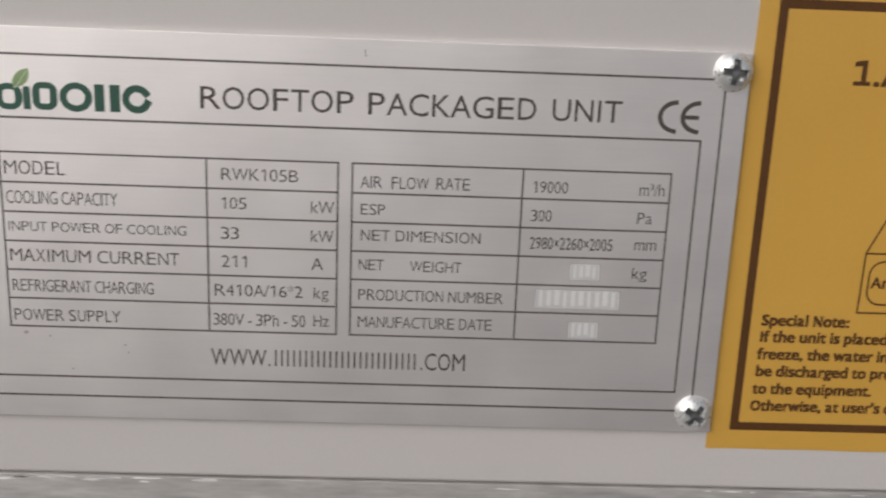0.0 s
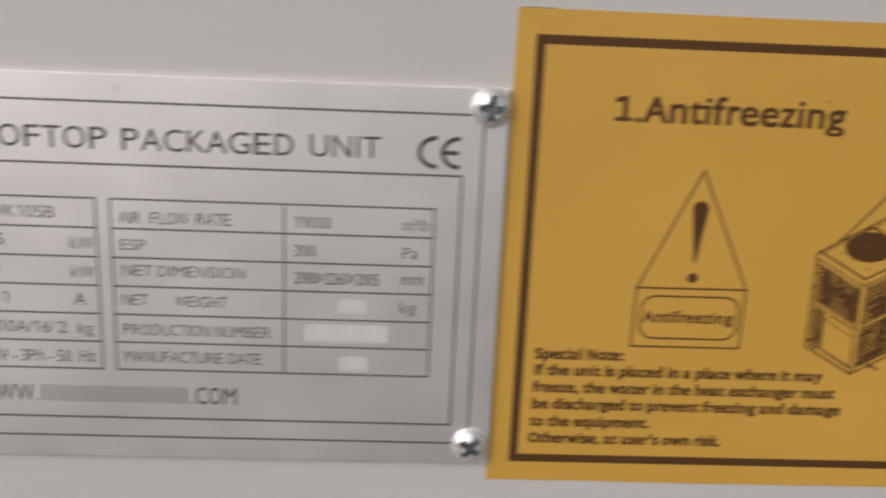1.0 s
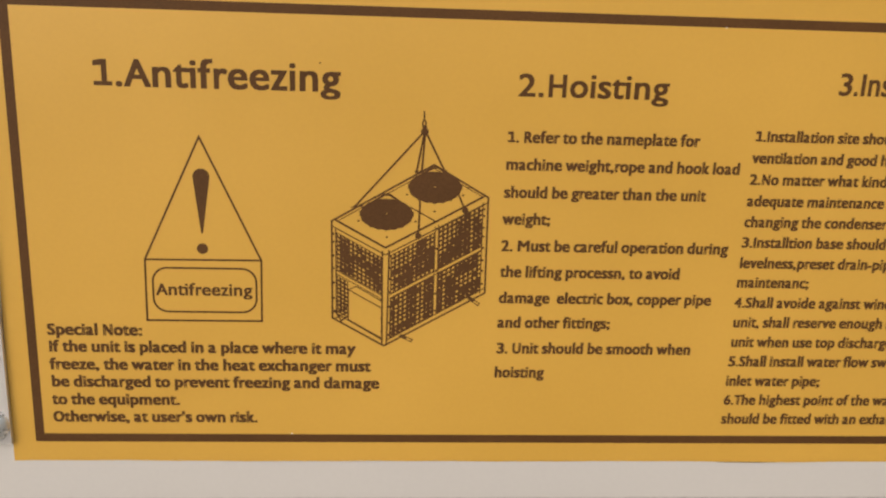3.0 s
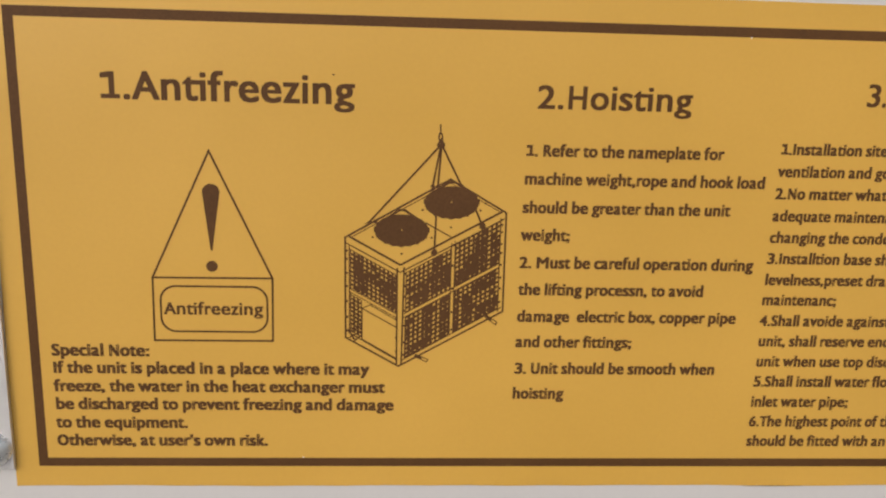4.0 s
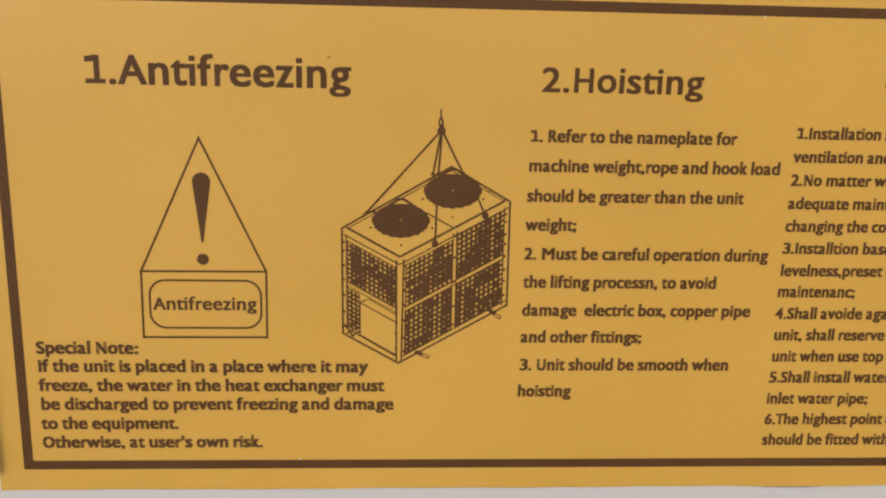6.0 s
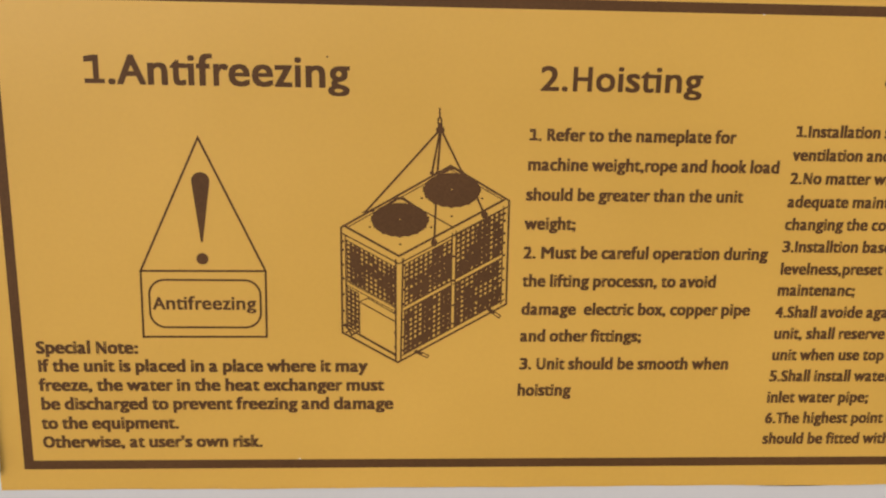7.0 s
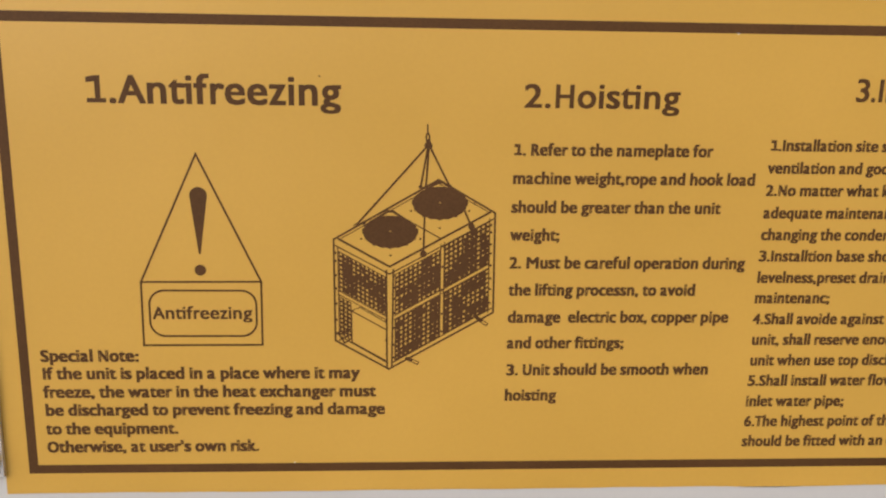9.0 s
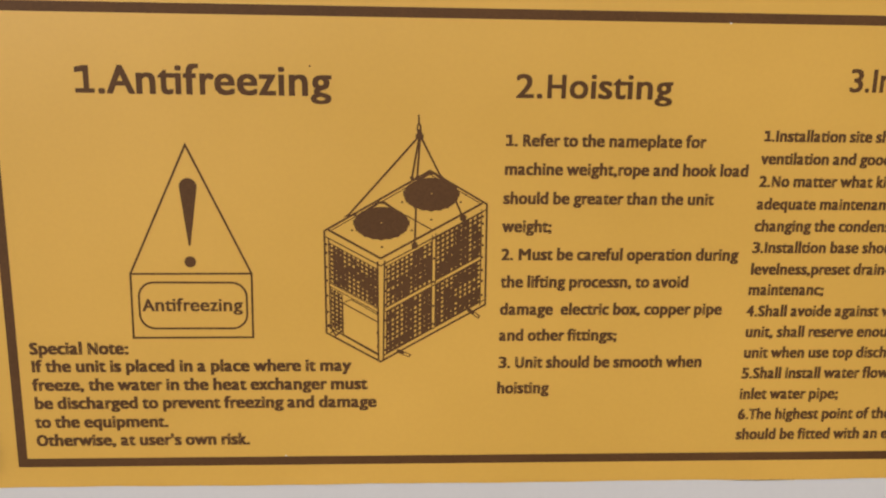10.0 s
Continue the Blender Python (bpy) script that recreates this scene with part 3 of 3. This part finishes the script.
def on(face, u, v):
    """The point u across and v down a drawn face."""
    (ax, az), (bx, bz), (cx, cz), (dx, dz) = face
    return (ax * (1 - u) * (1 - v) + bx * u * (1 - v) + cx * u * v + dx * (1 - u) * v,
            az * (1 - u) * (1 - v) + bz * u * (1 - v) + cz * u * v + dz * (1 - u) * v)


TW = 0.34
bm = bmesh.new()
path(bm, [LEFT[0], (80.9, 60.6), RIGHT[1], RIGHT[2], LEFT[2], LEFT[3]], 0.38, SINK, closed=True)
drawing = part("unit_drawing", bm, M_INK, sticker, "printed line drawing of a cooling unit hung on ropes")


def drawn(name, pts, w):
    bm = bmesh.new()
    path(bm, pts, w, SINK - 0.006 * MM)
    part(name, bm, M_INK, drawing)


drawn("roof_edge", [(62.4, 49.0), (80.9, 59.9), (90.6, 54.4)], 0.18)
drawn("roof_edge", [(61.9, 48.9), (71.7, 43.4), (90.9, 54.3)], 0.42)
drawn("roof_edge", [(61.3, 47.6), (71.7, 41.9), (91.6, 53.0)], 0.26)
drawn("roof_seam", [(76.5, 51.9), (81.7, 49.0)], 0.26)
drawn("post", [on(LEFT, 0.075, 0.05), on(LEFT, 0.075, 0.93)], 0.22)
drawn("post", [(71.1, 42.6), (71.35, 22.6)], TW)
drawn("post", [(72.45, 42.8), (72.3, 22.8)], TW)
drawn("post", [on(RIGHT, 0.95, 0.03), on(RIGHT, 0.95, 0.97)], 0.22)
drawn("base_edge", [on(LEFT, 0.075, 0.93), on(LEFT, 0.97, 0.945)], 0.26)
drawn("base_edge", [on(RIGHT, 0.02, 0.945), on(RIGHT, 0.98, 0.945)], 0.24)
for u in (0.478, 0.512):
    drawn("post", [on(RIGHT, u, 0.02), on(RIGHT, u, 0.93)], 0.2)
for v in (0.478, 0.515):
    drawn("rail", [on(RIGHT, 0.03, v), on(RIGHT, 0.95, v)], 0.18)
    drawn("rail", [on(LEFT, 0.08, v), on(LEFT, 0.97, v)], 0.18)
ticks = [on(LEFT, 0.03, v) for v in (0.12, 0.2, 0.34, 0.47, 0.62, 0.78, 0.92)] + [on(LEFT, 0.085, v) for v in (0.1, 0.18, 0.3, 0.52, 0.66)]
ticks += [on(LEFT, 0.955, v) for v in (0.1, 0.22, 0.3, 0.42, 0.53, 0.72, 0.86)] + [on(RIGHT, 0.03, v) for v in (0.08, 0.2, 0.31, 0.45, 0.6, 0.77, 0.9)]
ticks += [on(RIGHT, 0.965, v) for v in (0.1, 0.17, 0.29, 0.38, 0.5, 0.63, 0.74, 0.88)] + [on(RIGHT, 0.495, v) for v in (0.05, 0.25, 0.48, 0.72, 0.9)]
for p in ticks:
    bm = bmesh.new()
    poly(bm, arc(p[0], p[1], 0.24, 0.26, 0, 330, 8), SINK - 0.042 * MM)
    part("bolt", bm, M_INK, drawing)
for i, (face, a, b) in enumerate(((LEFT, (0.5, 0.12), (0.95, 0.4)), (LEFT, (0.15, 0.2), (0.4, 0.42)), (RIGHT, (0.3, 0.12), (0.42, 0.4)), (RIGHT, (0.55, 0.62), (0.75, 0.9)),
                   (RIGHT, (0.08, 0.36), (0.44, 0.41)), (RIGHT, (0.6, 0.34), (0.9, 0.4)), (LEFT, (0.6, 0.3), (0.93, 0.18)), (RIGHT, (0.72, 0.1), (0.72, 0.44)))):
    bm = bmesh.new()
    stroke(bm, on(face, *a), on(face, *b), 0.5, SINK - (0.014 + 0.003 * i) * MM)
    part("coil_pipe", bm, M_INK, drawing)
for p in ((75.72, 54.49), (81.31, 51.12), (86.87, 54.56), (87.8, 56.03), (66.23, 48.93), (71.9, 45.66), (77.58, 48.98), (81.2, 52.9)):
    bm = bmesh.new()
    poly(bm, arc(p[0], p[1], 0.26, 0.2, 0, 330, 8), SINK)
    part("bolt", bm, M_INK, drawing)
rng = random.Random(4)


def lattice(face, u0, u1, v0, v1, nu, nv, dense):
    """Wire mesh of a coil: bars both ways, closing up over the pipes behind (dense: patches u0, v0, u1, v1 of the panel)."""
    bm = bmesh.new()
    du, dv = (u1 - u0) / nu, (v1 - v0) / nv
    for i in range(nu):
        for j in range(nv):
            a, b = u0 + i * du, v0 + j * dv
            u, v = (i + 0.5) / nu, (j + 0.5) / nv
            thick = any(p[0] <= u <= p[2] and p[1] <= v <= p[3] for p in dense)
            swell = max(0.0, noise.noise(Vector((i * 0.45 + u0 * 40, j * 0.45 + v0 * 17, 3.1))))
            ku = 0.235 + 0.04 * rng.random() + (0.05 + 0.12 * rng.random() if thick else 0.0) + swell * 0.08
            kv = 0.225 + 0.04 * rng.random() + (0.05 + 0.14 * rng.random() if thick else 0.0) + swell * 0.08
            shut = rng.random() < (0.36 if thick else 0.02) + swell * 0.25
            q = lambda s, t: on(face, a + s * du, b + t * dv)
            if shut:
                poly(bm, [q(0, 0), q(1, 0), q(1, 1), q(0, 1)], SINK - 0.01 * MM)
                continue
            sx, sy = rng.uniform(-0.02, 0.02), rng.uniform(-0.02, 0.02)
            o = [q(0, 0), q(1, 0), q(1, 1), q(0, 1)]
            n = [q(ku + sx, kv + sy), q(1 - ku + sx, kv + sy), q(1 - ku + sx, 1 - kv + sy), q(ku + sx, 1 - kv + sy)]
            for s in range(4):
                t = (s + 1) % 4
                poly(bm, [o[s], o[t], n[t], n[s]], SINK - 0.01 * MM)
    part("coil_mesh", bm, M_INK, drawing, "dense printed wire mesh")


lattice(RIGHT, 0.035, 0.475, 0.07, 0.475, 10, 9, ((0.5, 0.35, 1.0, 0.85), (0.6, 0.0, 0.8, 0.35), (0.2, 0.6, 0.5, 1.0), (0.0, 0.42, 0.5, 0.55)))
lattice(RIGHT, 0.515, 0.955, 0.05, 0.475, 10, 9, ((0.55, 0.0, 0.72, 1.0), (0.85, 0.3, 1.0, 1.0), (0.0, 0.62, 0.45, 1.0), (0.2, 0.45, 0.6, 0.7)))
lattice(RIGHT, 0.035, 0.475, 0.52, 0.94, 10, 9, ((0.4, 0.0, 0.58, 1.0), (0.84, 0.0, 1.0, 1.0), (0.0, 0.0, 0.08, 1.0), (0.0, 0.8, 0.6, 1.0)))
lattice(RIGHT, 0.515, 0.955, 0.52, 0.94, 10, 9, ((0.0, 0.0, 0.08, 1.0), (0.24, 0.2, 0.38, 1.0), (0.45, 0.0, 0.85, 0.35), (0.5, 0.7, 1.0, 1.0)))
lattice(LEFT, 0.09, 0.97, 0.085, 0.47, 11, 9, ((0.1, 0.3, 0.4, 1.0), (0.4, 0.3, 0.6, 0.55), (0.62, 0.45, 1.0, 0.8), (0.84, 0.1, 1.0, 1.0), (0.1, 0.0, 0.24, 0.3)))
lattice(LEFT, 0.09, 0.31, 0.53, 0.91, 3, 9, ())
bm = bmesh.new()
path(bm, [(64.35, 34.4), (71.3, 30.4)], 0.24, SINK - 0.02 * MM)
path(bm, [(64.35, 34.4), (66.0, 35.1), (71.3, 31.9)], 0.2, SINK - 0.02 * MM)
path(bm, [(64.35, 34.4), (64.42, 27.9), (71.4, 23.8)], 0.24, SINK - 0.02 * MM)
path(bm, [(61.9, 29.4), (64.2, 30.7)], 0.3, SINK - 0.02 * MM)
path(bm, [(62.0, 28.3), (64.2, 29.6)], 0.3, SINK - 0.02 * MM)
path(bm, [(61.7, 29.9), (63.0, 27.7), (64.2, 28.6)], 0.34, SINK - 0.024 * MM)
part("electric_box", bm, M_INK, drawing)
for cx, cz in ((71.8, 50.45), (81.25, 56.15)):
    bm = bmesh.new()
    jag = [(cx + 5.2 * math.cos(a) * (1 + 0.006 * math.sin(a * 17)), cz + (3.1 * math.sin(a) - 0.25 * max(0.0, -math.sin(a)) ** 0.3) * (1 + (0.03 if math.sin(a) < 0 else 0.005) * math.sin(a * 19)))
           for a in (2 * math.pi * i / 72 for i in range(72))]
    poly(bm, jag, SINK - 0.012 * MM)
    path(bm, [(cx - 2.9, cz + 2.3), (cx - 0.5, cz + 3.95), (cx + 0.5, cz + 3.95), (cx + 2.9, cz + 2.3)], 0.5, SINK - 0.016 * MM)
    fan = part("fan_grille", bm, M_INK, drawing)
    for a in (178, 205, 232, 270, 308, 335, 362):
        bm = bmesh.new()
        tx, tz = cx + 5.2 * math.cos(radians(a)), cz + 3.2 * math.sin(radians(a))
        stroke(bm, (tx, tz + 0.3), (tx, tz - (0.45 if a in (178, 362) else 0.12)), 0.34, SINK - 0.020 * MM)
        part("fan_foot", bm, M_INK, fan)
    bm = bmesh.new()
    poly(bm, arc(cx, cz, 0.14, 0.12, 0, 330, 8), SINK - 0.024 * MM)
    part("fan_hub", bm, M_VINYL, fan)
for pts in ([(78.8, 67.2), (65.6, 52.0), (65.0, 51.7), (66.7, 52.1)], [(78.8, 67.0), (77.5, 59.2)], [(78.95, 67.0), (78.5, 59.2)], [(79.1, 67.0), (83.0, 59.4)],
            [(78.35, 53.4), (78.2, 46.0)], [(86.04, 54.5), (87.4, 51.5)]):
    bm = bmesh.new()
    path(bm, pts, 0.37, SINK - 0.046 * MM)
    end = pts[-1]
    poly(bm, arc(end[0], end[1], 0.66, 0.74, 0, 330, 8) if end[1] < 52 else arc(end[0], end[1], 0.42, 0.38, 0, 330, 8), SINK - 0.050 * MM)
    part("rope", bm, M_INK, drawing)
bm = bmesh.new()
path(bm, [(78.65, 71.0), (78.7, 69.3)], 0.3, SINK - 0.056 * MM)
path(bm, arc(78.72, 68.7, 0.32, 0.75, 0, 360, 12), 0.3, SINK)
path(bm, [(78.8, 68.0), (78.9, 66.9)], 0.85, SINK - 0.060 * MM)
poly(bm, arc(78.85, 67.15, 0.78, 0.72, 0, 340, 14), SINK - 0.064 * MM)
part("hook", bm, M_INK, drawing)
for a, b in (((75.1, 24.5), (77.5, 23.4)), ((88.9, 33.0), (91.0, 31.5))):
    bm = bmesh.new()
    for dx, dz in ((0.14, 0.24), (-0.14, -0.24)):
        stroke(bm, (a[0] + dx, a[1] + dz), (b[0] + dx, b[1] + dz), 0.2, SINK)
    stroke(bm, (b[0] - 0.14, b[1] - 0.24), (b[0] + 0.14, b[1] + 0.24), 0.22, SINK - 0.004 * MM)
    stroke(bm, a, (a[0] * 0.55 + b[0] * 0.45, a[1] * 0.55 + b[1] * 0.45), 0.4, SINK - 0.008 * MM)
    part("foot", bm, M_INK, drawing)

# specks of dust and a scratch
bm = bmesh.new()
poly(bm, arc(58.6, 79.8, 0.22, 0.16, 0, 330, 8), SINK)
part("dust_speck", bm, M_INK, sticker, "tiny dark speck")
for x, z in ((136.2, 88.7), (52.8, 2.0)):
    bm = bmesh.new()
    poly(bm, arc(x, z, 0.2, 0.14, 0, 330, 8), SINK - 0.02 * MM)
    part("dust_speck", bm, M_STAMP_INK, sticker, "tiny white speck")
for x, z, r in ((-148.3, 18.3, 0.5), (-143.4, 17.6, 0.2), (-139.1, 10.5, 0.22), (-128.2, 16.0, 0.3), (-127.6, 14.4, 0.25)):
    bm = bmesh.new()
    poly(bm, [(x + r * k * math.cos(i * 0.6), z + r * k * 0.7 * math.sin(i * 0.6)) for i, k in enumerate(0.7 + 0.5 * rng.random() for _ in range(10))], INK)
    part("smudge", bm, M_SMUDGE, plate, "faint grey smudge")
bm = bmesh.new()
stroke(bm, (-79.7, 76.6), (-79.9, 77.9), 0.1, INK)
part("scratch", bm, M_ETCH, plate, "short fine scratch")
